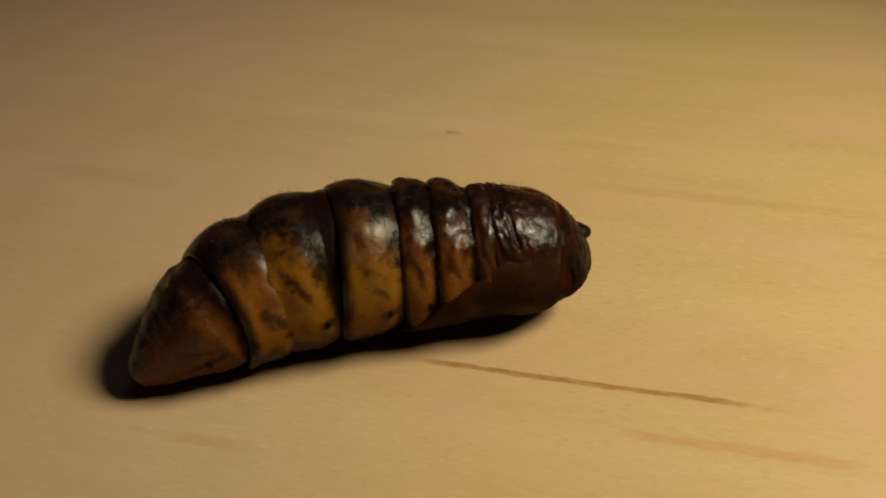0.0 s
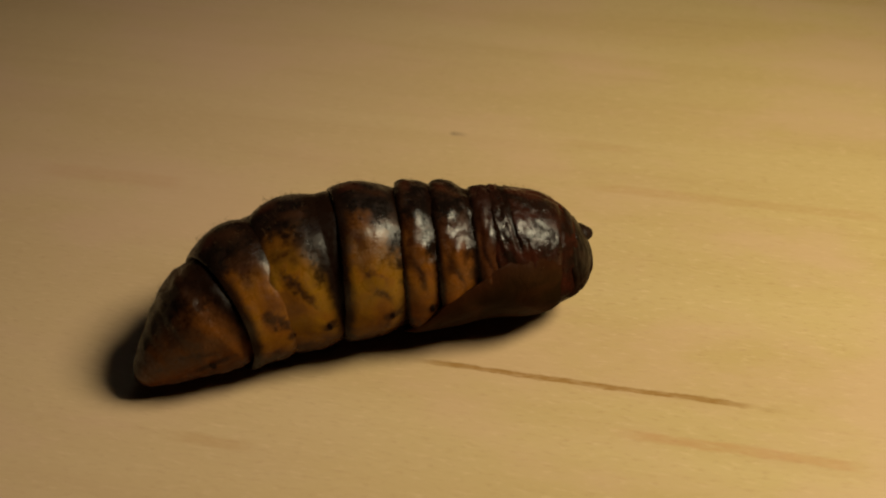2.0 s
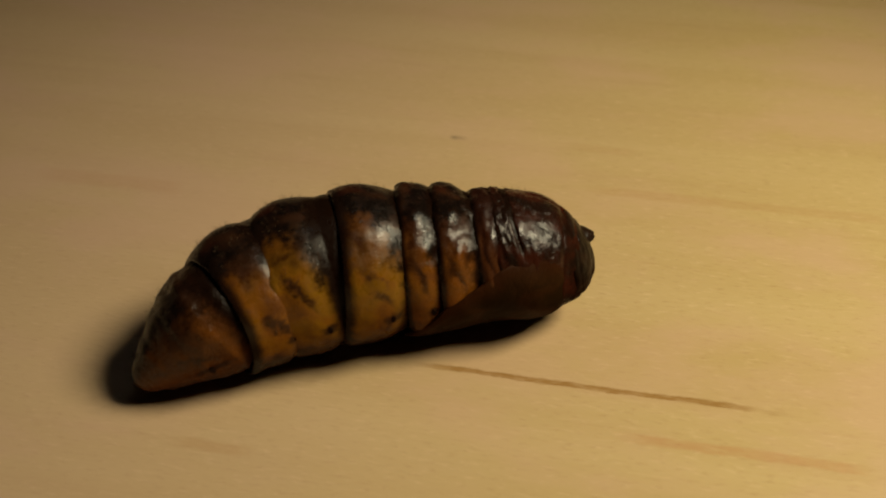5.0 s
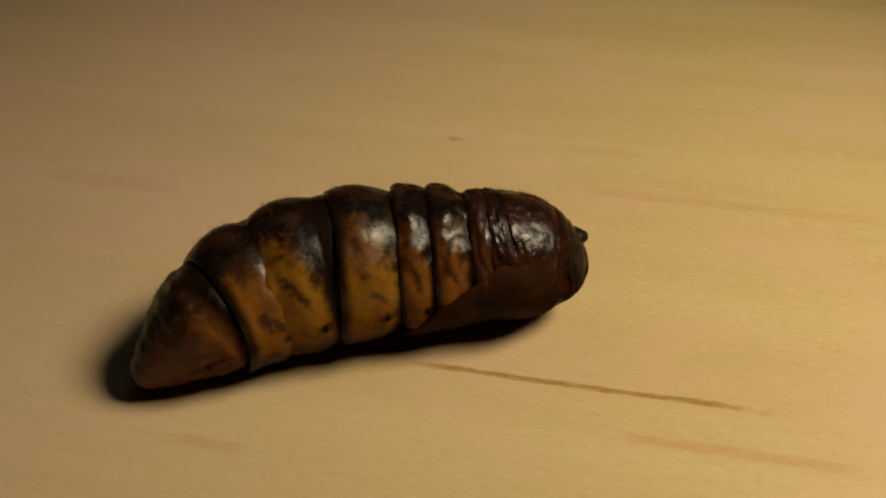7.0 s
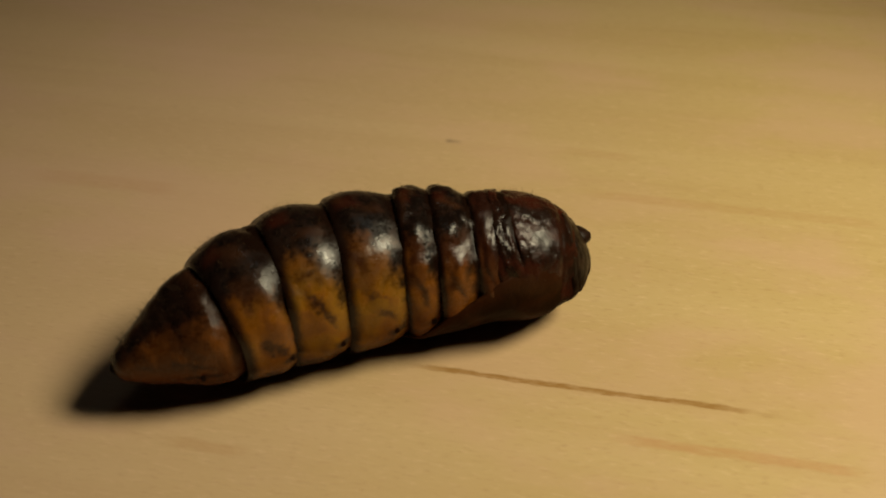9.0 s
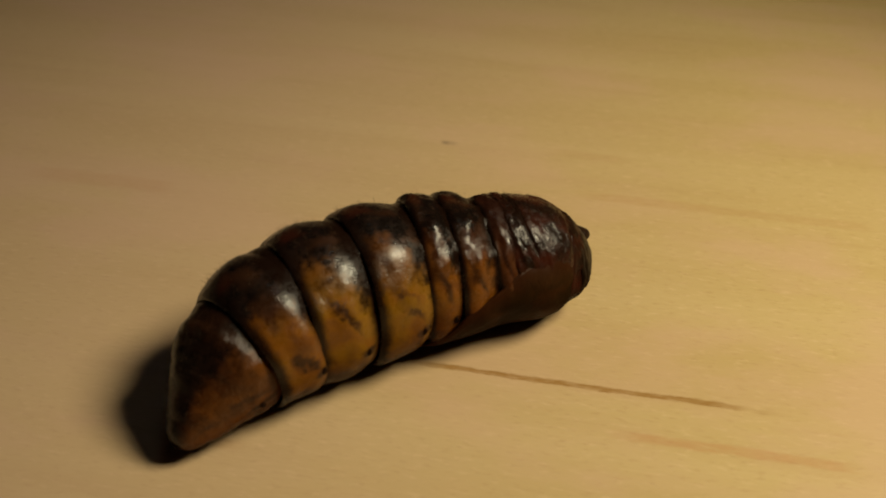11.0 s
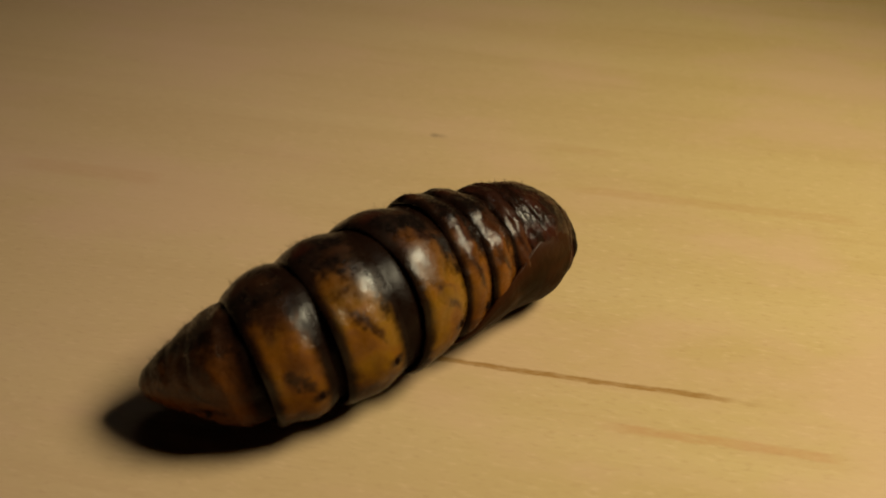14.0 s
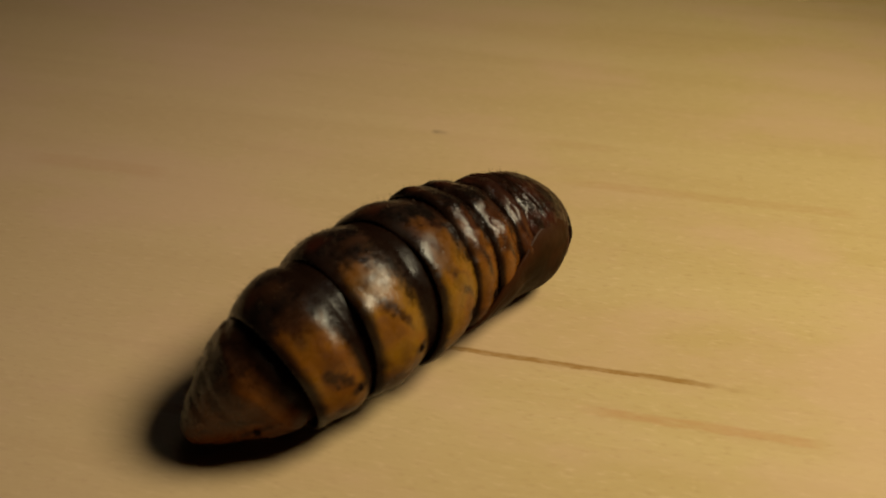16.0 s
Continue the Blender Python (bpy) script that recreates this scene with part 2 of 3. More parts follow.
RING_SKINS = [ring_material("ring_cuticle", RED_BACK, BLACK, tint, SHADED_BELLY, RIM_SHADE, k, gloss=0.42 if k < 3 else 0.32, relief=0.24 if k < 3 else 0.36, high=(0.37, 0.31, 0.33, 0.41, 0.43)[k], spot=SPOTS[k], valley=COLLARS[k],
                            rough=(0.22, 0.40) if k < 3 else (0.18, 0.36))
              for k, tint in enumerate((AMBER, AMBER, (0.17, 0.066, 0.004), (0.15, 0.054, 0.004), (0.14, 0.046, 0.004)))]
TAIL_SKIN = ring_material("tail_cuticle", (0.024, 0.0068, 0.0035), BLACK, (0.120, 0.039, 0.005), (0.045, 0.016, 0.005), RIM_SHADE, 7, 0.18, 0.30, 0.52, 0.47, 0.35, 0.18)
NARROW_SKIN = ring_material("narrow_ring_cuticle", (0.030, 0.008, 0.004), BLACK, (0.100, 0.030, 0.006), (0.03, 0.012, 0.005), RIM_SHADE, 9, 0.55, 0.30, valley=0.12)
THORAX_SKIN = shell_material("thorax_cuticle", (0.011, 0.0045, 0.0025), (0.040, 0.009, 0.004), 1, (0.17, 0.33), 0.62, 0.28)
WING_SKIN = shell_material("wing_cuticle", (0.019, 0.0095, 0.003), (0.036, 0.0140, 0.0045), 2, (0.34, 0.50), 0.46, 0.26, (0.034, 0.0105, 0.0035))
HEAD_SKIN = shell_material("head_cuticle", (0.009, 0.005, 0.003), (0.020, 0.009, 0.005), 3, (0.26, 0.42), 0.45, 0.07)
SPIRACLE = simple_material("spiracle", (0.014, 0.006, 0.003), 0.9)
SPIRACLE.node_tree.nodes["Principled BSDF"].inputs["Specular IOR Level"].default_value = 0.05
HAIR = simple_material("hair", (0.10, 0.05, 0.02), 0.7)


# ---- the place ----
def box(bm, x0, y0, z0, x1, y1, z1):
    r = bmesh.ops.create_cube(bm, size=1.0)
    bmesh.ops.scale(bm, vec=(x1 - x0, y1 - y0, z1 - z0), verts=r["verts"])
    bmesh.ops.translate(bm, vec=((x0 + x1) / 2, (y0 + y1) / 2, (z0 + z1) / 2), verts=r["verts"])


def structure(name, bm, mat, label, category):
    me = bpy.data.meshes.new(name)
    bm.to_mesh(me)
    bm.free()
    me.materials.append(mat)
    return tagged(new(name, me), label, category, kind="structure")


def room():
    bm = bmesh.new()
    box(bm, -0.60, -0.22, -0.028, 0.60, 0.48, 0.0)
    bmesh.ops.bevel(bm, geom=bm.edges[:], offset=0.003, segments=3, affect="EDGES")
    structure("tabletop", bm, MAPLE, "pale lacquered maple tabletop with brown grain streaks", "tabletop")
    for name, ext in (("floor", (-1.6, -1.5, -0.80, 1.6, 1.5, -0.74)), ("ceiling", (-1.6, -1.5, 1.66, 1.6, 1.5, 1.72)),
                      ("wall_north", (-1.6, 1.5, -0.74, 1.6, 1.6, 1.66)), ("wall_south", (-1.6, -1.6, -0.74, 1.6, -1.5, 1.66)),
                      ("wall_east", (1.5, -1.5, -0.74, 1.6, 1.5, 1.66)), ("wall_west", (-1.6, -1.5, -0.74, -1.5, 1.5, 1.66))):
        bm = bmesh.new()
        box(bm, *ext)
        structure(name, bm, FLOORING if name == "floor" else WALL, "plain room " + name.split("_")[0], name.split("_")[0])


room()


# ---- the pupa ----
MM = 0.001
AXIS = 6.0 * MM          # height of the body axis over the thing's base
MID = 0.22            # angle of the midline of the back round the axis


def part(name, verts, faces, material, parent, label="", along=None, around=None, margin=None):
    """One mesh object under a thing or a part, with the pattern's coordinates along and round the body."""
    me = bpy.data.meshes.new(name)
    me.from_pydata([tuple(v) for v in verts], [], faces)
    me.update()
    me.materials.append(material)
    me.shade_smooth()
    for key, values in (("along", along), ("around", around), ("margin", margin)):
        if values is not None:
            a = me.attributes.new(key, "FLOAT", "POINT")
            a.data.foreach_set("value", np.asarray(values, dtype=np.float32))
    ob = new(name, me)
    ob.parent = parent
    if label:
        tagged(ob, label)
    return ob


def bumpy(x, y, z, size, amount):
    return amount * noise.noise(Vector((x, y, z)) / size)


def droop(x):
    """How far the fore body's axis sinks towards the belly."""
    return -0.0132 * max(x / MM - 2.0, 0.0) ** 2 * MM


def lathe(stations, nphi, lump=None, sink=None):
    """Rings of vertices about the x axis. stations: (x, radius, along). lump(x, phi, r): added radius. Closed at both ends."""
    verts, along, around, faces = [], [], [], []
    for x, r, u in stations:
        for j in range(nphi):
            phi = 2 * math.pi * j / nphi
            rr = r + (lump(x, phi, r) if lump else 0.0)
            verts.append((x, math.sin(phi) * rr, math.cos(phi) * rr + (sink(x) if sink else 0.0)))
            along.append(u)
            d = abs((phi - MID + math.pi) % (2 * math.pi) - math.pi)
            around.append(d / math.pi)
    n = len(stations)
    for i in range(n - 1):
        for j in range(nphi):
            a, b = i * nphi + j, i * nphi + (j + 1) % nphi
            faces.append((a, b, b + nphi, a + nphi))
    for i, order in ((0, -1), (n - 1, 1)):
        x, r, u = stations[i]
        verts.append((x, 0, sink(x) if sink else 0.0))
        along.append(u)
        around.append(0.5)
        c = len(verts) - 1
        for j in range(nphi):
            a, b = i * nphi + j, i * nphi + (j + 1) % nphi
            faces.append((a, b, c)[::order])
    return verts, faces, along, around


def smooth_step(a, b, v):
    t = min(max((v - a) / (b - a), 0.0), 1.0)
    return t * t * (3 - 2 * t)


def ring_radius(u, front, rear, swell, valley):
    """Radius of a ring: a low collar at its front, a shoulder, a full round middle and a rear that closes to a soft lip (metres)."""
    w = min(max((u - valley + 0.07) / (1.07 - valley), 0.0), 1.0)
    return front + (rear - front) * smooth_step(0.0, 1.0, w) + swell * math.sin(math.pi * w) ** (0.90 - 0.10 * w) * (0.9 + 0.2 * w)


def ring_stations(length, front, rear, swell, valley, tuck=2.4):
    """One body ring: a smooth collar tucked into the ring before it, the ring itself and a thick overhanging rear lip."""
    out = []
    base = ring_radius(0.0, front, rear, swell, valley)
    for k in range(10):
        s = 1 - k / 10
        out.append((tuck * MM * s, base * (1 - 0.030 * s - 0.30 * s ** 4), -0.3 * s))
    for k in range(57):
        u = k / 56
        out.append((-length * u, ring_radius(u, front, rear, swell, valley), u))
    end = out[-1][1]
    for back, down in ((0.09, 0.05), (0.13, 0.14), (0.10, 0.24), (-0.25, 0.40), (-1.1, 0.62)):
        out.append((-length - back * MM, end - down * MM, 1.0))
    return out


def ring_lump(seed, crinkle=1.0):
    def lump(x, phi, r):
        y, z = math.sin(phi) * r, math.cos(phi) * r
        return bumpy(x + seed, y, z, 2.2 * MM, 0.16 * crinkle * MM) + bumpy(x, y + seed, z, 0.9 * MM, 0.06 * crinkle ** 2 * MM)
    return lump


def narrow_lump(seed):
    def lump(x, phi, r):
        y, z = math.sin(phi) * r, math.cos(phi) * r
        return bumpy(x * 1.6 + seed, y, z, 1.7 * MM, 0.20 * MM) + bumpy(x * 1.8, y + seed, z, 0.8 * MM, 0.09 * MM)
    return lump


def spiracle(parent, x, r, side):
    """A small dark oval breathing hole with a raised rim."""
    verts, faces = [], []
    n, prof = 14, ((1.0, -0.30), (0.95, -0.02), (0.75, 0.0), (0.5, -0.01), (0.0, -0.03))
    phi = MID + side * SPIR
    for s, h in prof:
        for j in range(n):
            a = 2 * math.pi * j / n
            px, t = x + 0.20 * MM * s * math.cos(a), 0.34 * MM * s * math.sin(a) / r
            rr = r + (h + 0.14) * MM
            verts.append((px, math.sin(phi + t) * rr, math.cos(phi + t) * rr))
    for i in range(len(prof) - 1):
        for j in range(n):
            a, b = i * n + j, i * n + (j + 1) % n
            faces.append((a, b, b + n, a + n))
    part("spiracle", verts, faces, SPIRACLE, parent, "small dark oval spiracle")


def hairs(parent, length, radius, count, spread, rnd, x_shift=0.0, sink=None):
    """Short sparse bristles on the back of a ring."""
    verts, faces = [], []
    for _ in range(count):
        u = rnd.uniform(0.2, 0.85)
        phi = MID + rnd.gauss(0, spread)
        base_r = radius(u)
        n = Vector((0, math.sin(phi), math.cos(phi)))
        base = Vector((x_shift - u * length, 0, 0)) + n * (base_r - 0.05 * MM)
        if sink:
            base.z += sink(base.x)
        way = (n + Vector((rnd.uniform(-0.9, 0.3), rnd.uniform(-0.4, 0.4), rnd.uniform(-0.3, 0.3)))).normalized()
        tip = base + way * rnd.uniform(0.2, 0.65) * MM
        a = way.orthogonal().normalized() * 0.015 * MM
        b = way.cross(a)
        i = len(verts)
        verts += [base + a, base - a * 0.5 + b * 0.87, base - a * 0.5 - b * 0.87, tip]
        faces += [(i, i + 1, i + 3), (i + 1, i + 2, i + 3), (i + 2, i, i + 3)]
    ob = part("hairs", verts, faces, HAIR, parent, "fine short brown bristles")
    tagged(ob, kind="stuff")


def body_ring(parent, length, front, rear, swell, k, hair=170, flare=0.0, crinkle=1.0):
    valley, spot = VALLEYS[k], SPOTS[k]
    rnd = random.Random(40 + k)
    base_lump = ring_lump(0.013 * k, crinkle)

    def lump(x, phi, r):
        d = abs((phi - MID + math.pi) % (2 * math.pi) - math.pi)
        ragged = 0.5 + 0.5 * math.sin(5 * phi + k) + 0.8 * noise.noise(Vector((3.0 * phi, k, 0.5)))
        lip = smooth_step(-0.72 * length, -length, x)
        low = smooth_step(0.7, 1.3, d)
        neck = -(0.12, 0.14, 0.30, 0.0, 0.0)[k] * MM * low * smooth_step(-0.50 * length, -0.02 * length, x)
        calm = smooth_step(1.75, 1.25, d) if k > 2 else 1.0
        crease = 0.0
        if k > 2:      # a low fold along one side of the back
            u, turn = -x / length, (phi - MID + math.pi) % (2 * math.pi) - math.pi
            crease = 0.22 * MM * math.exp(-((turn + 0.60 + 0.25 * (u - 0.5)) / 0.12) ** 2 - ((u - 0.52) / 0.30) ** 2)
        return neck + crease + base_lump(x, phi, r) * calm * smooth_step(1.5 * MM, -0.4 * MM, x) + calm * MM * lip * (flare * (0.6 + 0.5 * ragged) * low + 0.07 * ragged)

    v, f, al, ar = lathe(ring_stations(length, front, rear, swell, valley), 160, lump)
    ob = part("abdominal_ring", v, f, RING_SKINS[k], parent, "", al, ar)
    for side in (-1, 1):
        spiracle(ob, -spot * length, ring_radius(spot, front, rear, swell, valley) - (0.04, 0.05, 0.09, 0.0, 0.0)[k] * MM, side)
    if hair:
        hairs(ob, length, lambda u: ring_radius(u, front, rear, swell, valley), hair, 0.75, rnd)
    return ob


def tail_taper(u):
    return float(np.interp(u, (0, 0.10, 0.22, 0.36, 0.50, 0.64, 0.76, 0.86, 0.94, 0.985, 1.0), (1.0, 0.985, 0.925, 0.825, 0.705, 0.57, 0.445, 0.34, 0.25, 0.15, 0.04)))


def tail_tip(parent, length, front):
    """The last, fused rings: a blunt cone with two faint grooves and a short stub."""
    out = []
    for k in range(10):
        s = 1 - k / 10
        out.append((2.4 * MM * s, front * (0.965 - 0.02 * s - 0.30 * s ** 4), 0.27 - 0.35 * s))
    for k in range(57):
        u = k / 56
        r = front * tail_taper(u) * (0.965 + 0.035 * smooth_step(0.0, 0.10, u))
        for g, w, d in ((0.40, 0.04, 0.016), (0.64, 0.035, 0.018), (0.83, 0.025, 0.022)):
            r *= 1 - d * math.exp(-((u - g) / w) ** 2)
        out.append((-length * u, max(r, 0.02 * MM), 0.27 + 0.60 * u))
    coarse = ring_lump(0.3, 1.2)
    v, f, al, ar = lathe(out, 128, lambda x, phi, r: coarse(x, phi, r) * min(1.0, r / (2.5 * MM)))
    ob = part("tail_tip", v, f, TAIL_SKIN, parent, "dark blunt conical tail of the pupa", al, ar)
    for side in (-1, 1):
        spiracle(ob, -0.33 * length, front * tail_taper(0.33), side)
    hairs(ob, length, lambda u: front * tail_taper(u), 340, 1.0, random.Random(9))
    v, f, al, ar = lathe([(-length * 0.94, 0.80 * MM, 0), (-length * 0.99, 0.55 * MM, 0), (-length - 0.08 * MM, 0.30 * MM, 0),
                          (-length - 0.18 * MM, 0.05 * MM, 0)], 16)
    part("cremaster", v, f, SPIRACLE, ob, "short dark stub")
    return ob


def fore_radius(x):
    """Radius of the fore body along its axis (mm): a cylinder that rounds off to the head."""
    s = min(max((x - 8.6) / 6.52, 0.0), 1.0)
    return 0.05 + 5.08 * math.sqrt(max(1 - s ** 2.35, 0.0))


def slim(x, d):
    """How much flatter the fore body's underside is towards the head."""
    return 0.50 * MM * smooth_step(8.8, 13.0, x) * smooth_step(0.7, 1.9, d)


def thorax(parent):
    rnd = random.Random(3)
    out = []
    for k in range(96):
        x = 6.9 + (13.6 - 6.9) * k / 95
        out.append((x * MM, fore_radius(x) * MM * (0.96 + 0.04 * smooth_step(6.9, 7.3, x)), k / 95))

    def lump(x, phi, r):
        xm = x / MM
        d = abs((phi - MID + math.pi) % (2 * math.pi) - math.pi)
        y, z = math.sin(phi) * r, math.cos(phi) * r
        out_r = bumpy(x, y, z, 2.6 * MM, 0.16 * MM) + bumpy(x, y, z, 0.7 * MM, 0.06 * MM) - slim(xm, d)
        # crinkled front rings of the belly, then a smooth shield
        seam = 7.95 + 0.85 * d + 0.12 * math.sin(4 * phi + 1)
        rough_zone = smooth_step(seam + 0.5, seam - 0.3, xm) * smooth_step(1.55, 1.15, d)
        wide_zone = smooth_step(seam + 2.2, seam + 0.2, xm) * smooth_step(1.5, 0.9, d)
        fold = 0.35 - abs(noise.noise(Vector((xm / 0.75 + 0.5 * math.sin(phi * 2.3), phi * 2.2, 3.1))))
        crumple = 0.3 - abs(noise.noise(Vector((xm / 0.45, phi * 6.0, 8.7))))
        out_r += MM * (rough_zone * 0.30 * fold + wide_zone * 0.17 * crumple)
        # creases that run obliquely from the back to the wing roots
        out_r -= 0.30 * MM * math.exp(-((xm - seam) / 0.15) ** 2) * smooth_step(1.35, 0.95, d)
        # a shallow keel line along the shield and a furrow before the head
        out_r -= 0.10 * MM * math.exp(-(d / 0.05) ** 2) * smooth_step(9.5, 10.5, xm)
        out_r -= 0.07 * MM * math.exp(-((xm - 12.7 + 0.5 * d) / 0.14) ** 2)
        return out_r

    v, f, al, ar = lathe(out, 176, lump, droop)
    ob = part("thorax", v, f, THORAX_SKIN, parent, "glossy blackish-brown wrinkled thorax", al, ar)
    hairs(ob, 5.0 * MM, lambda u: fore_radius(12.5 - u * 5) * MM, 110, 0.7, rnd, 12.5 * MM, droop)
    return ob


def head(parent):
    out = []
    for k in range(40):
        x = 12.9 + (15.12 - 12.9) * (k / 39) ** 0.8
        out.append((x * MM, fore_radius(x) * MM * (0.97 + 0.03 * smooth_step(12.9, 13.2, x)), k / 39))

    def lump(x, phi, r):
        y, z = math.sin(phi) * r, math.cos(phi) * r
        d = abs((phi - MID + math.pi) % (2 * math.pi) - math.pi)
        add = bumpy(x, y, z, 1.5 * MM, 0.15 * MM) + bumpy(x, y, z, 0.55 * MM, 0.09 * MM) - slim(x / MM, d) * min(1.0, r / (2.0 * MM))
        add -= 0.07 * MM * math.exp(-((x / MM - 13.55 - 0.2 * math.sin(2 * phi)) / 0.12) ** 2)
        for side in (-1, 1):      # eyes
            e = (phi - MID - side * 1.75 + math.pi) % (2 * math.pi) - math.pi
            add += 0.25 * MM * math.exp(-(e / 0.42) ** 2 - ((x / MM - 13.9) / 0.8) ** 2)
        return add

    v, f, al, ar = lathe(out, 112, lump, droop)
    ob = part("head", v, f, HEAD_SKIN, parent, "dark rounded head with a small stub", al, ar)
    for ang, dist, lift in ((0.10, 1.95, 14.45),):
        verts, faces = [], []
        prof = ((-0.5, 1.00), (0.0, 0.86), (0.35, 0.66), (0.62, 0.46), (0.78, 0.26), (0.82, 0.03))
        cy, cz = math.sin(MID + ang) * dist, math.cos(MID + ang) * dist
        for h, s in prof:
            for j in range(16):
                a = 2 * math.pi * j / 16
                wob = 1 + 0.18 * math.sin(2 * a + 1) + 0.12 * math.sin(3 * a + 4 * h)
                verts.append(((lift + h) * MM, (cy + s * math.cos(a) * wob) * MM, (cz + s * math.sin(a) * 0.8) * MM + droop(14.2 * MM)))
        for i in range(len(prof) - 1):
            for j in range(16):
                a, b = i * 16 + j, i * 16 + (j + 1) % 16
                faces.append((a, b, b + 16, a + 16))
        part("stub", verts, faces, HEAD_SKIN, ob, "small dark antenna stub")
    return ob


def under_radius(x):
    """Radius of the fore body's rings below the wing cases (mm)."""
    return float(np.interp(x, (-1.5, 0.0, 1.3, 2.67, 4.2, 5.6, 7.0, 8.0), (6.0, 5.98, 6.0, 5.86, 5.72, 5.36, 5.22, 5.14))) if x < 8 else fore_radius(x)


def wing_case(parent, side):
    """A smooth shell from the shoulder along flank and belly, ending in a rounded tip."""
    verts, faces, al, ar, inset = [], [], [], [], []
    nx, nf = 56, 40
    for layer, lift in ((0, 0.13), (1, -0.25)):
        for i in range(nx + 1):
            s = i / nx
            x = -0.6 + (12.9 + 0.6) * s
            edge = float(np.interp(x, (-0.6, 0.5, 2.7, 5.6, 7.3, 8.8, 11.0, 12.9), (2.75, 2.40, 1.95, 1.66, 1.42, 1.27, 1.22, 1.30)))
            for j in range(nf + 1):
                w = j / nf
                d = edge + (math.pi + 0.02 - edge) * w
                taper = smooth_step(-0.03, 0.16, w) * smooth_step(0.0, 0.10, s) * min(1.0, math.sqrt((1 - s) / 0.25 + 1e-9))
                phi = MID + side * d
                ribs = 0.025 * math.sin(26 * w + 2.2 * s) * smooth_step(0.0, 0.2, w)
                r = (under_radius(x) + (lift * taper + ribs * taper - 0.25 * smooth_step(11.2, 12.9, x) if layer == 0 else lift)) * MM
                r -= slim(x, d)
                y, z = math.sin(phi) * r, math.cos(phi) * r
                if layer == 0:
                    r += bumpy(x * MM, y, z, 1.8 * MM, 0.09 * MM)
                verts.append((x * MM, math.sin(phi) * r, math.cos(phi) * r + droop(x * MM)))
                al.append(s)
                ar.append(d / math.pi)
                inset.append(w)
    row, lay = nf + 1, (nx + 1) * (nf + 1)
    for i in range(nx):
        for j in range(nf):
            a = i * row + j
            q = (a, a + 1, a + row + 1, a + row)
            faces.append(q if side < 0 else q[::-1])
            q = tuple(k + lay for k in q)
            faces.append(q[::-1] if side < 0 else q)
    rim = [i * row for i in range(nx + 1)], [i * row + nf for i in range(nx + 1)], list(range(row)), [nx * row + j for j in range(row)]
    for line in rim:
        for a, b in zip(line, line[1:]):
            faces.append((a, b, b + lay, a + lay))
    return part("wing_case", verts, faces, WING_SKIN, parent, "smooth dark olive-brown wing case", al, ar, inset)


def moth_pupa():
    thing = new("moth_pupa")
    thing.empty_display_size = 0.005
    tagged(thing, "glossy brown moth pupa with amber-banded abdomen on the tabletop", "pupa")
    made = {}
    fixed = [("fourth", 2.67, 2.67, 5.34, 5.74, 0.36, 3), ("third", 5.64, 2.97, 4.90, 5.60, 0.36, 4)]
    for key, x, length, front, rear, swell, k in fixed:
        ob = body_ring(thing, length * MM, front * MM, rear * MM, swell * MM, k, hair=60, crinkle=1.5)
        ob.matrix_basis = Matrix.Translation((x * MM, 0, AXIS + droop(x * MM)))
        made[key] = ob
    v, f, al, ar = lathe(ring_stations(1.75 * MM, 4.98 * MM, 5.06 * MM, 0.20 * MM, 0.12), 144, narrow_lump(0.143))
    ob = part("narrow_ring", v, f, NARROW_SKIN, thing, "narrow dark wrinkled ring", al, ar)
    ob.matrix_basis = Matrix.Translation((7.38 * MM, 0, AXIS + droop(6.5 * MM)))
    for maker in (thorax, head):
        maker(thing).matrix_basis = Matrix.Translation((0, 0, AXIS))
    for side in (-1, 1):
        wing_case(thing, side).matrix_basis = Matrix.Translation((0, 0, AXIS))
    made["fifth"] = body_ring(thing, LENGTHS[0] * MM, 5.46 * MM, 5.88 * MM, 0.54 * MM, 0, crinkle=0.7, flare=0.10)
    made["sixth"] = body_ring(thing, LENGTHS[1] * MM, 5.68 * MM, 5.60 * MM, 0.55 * MM, 1, crinkle=0.7, flare=0.20)
    made["seventh"] = body_ring(thing, LENGTHS[2] * MM, 5.41 * MM, 4.80 * MM, 0.64 * MM, 2, flare=0.24, crinkle=0.8)
    made["tail"] = tail_tip(thing, LENGTHS[3] * MM, 4.60 * MM)
    return thing, made


LENGTHS = (5.39, 5.08, 4.77, 8.05)     # free rings and tail (mm)
PUPA, JOINTED = moth_pupa()


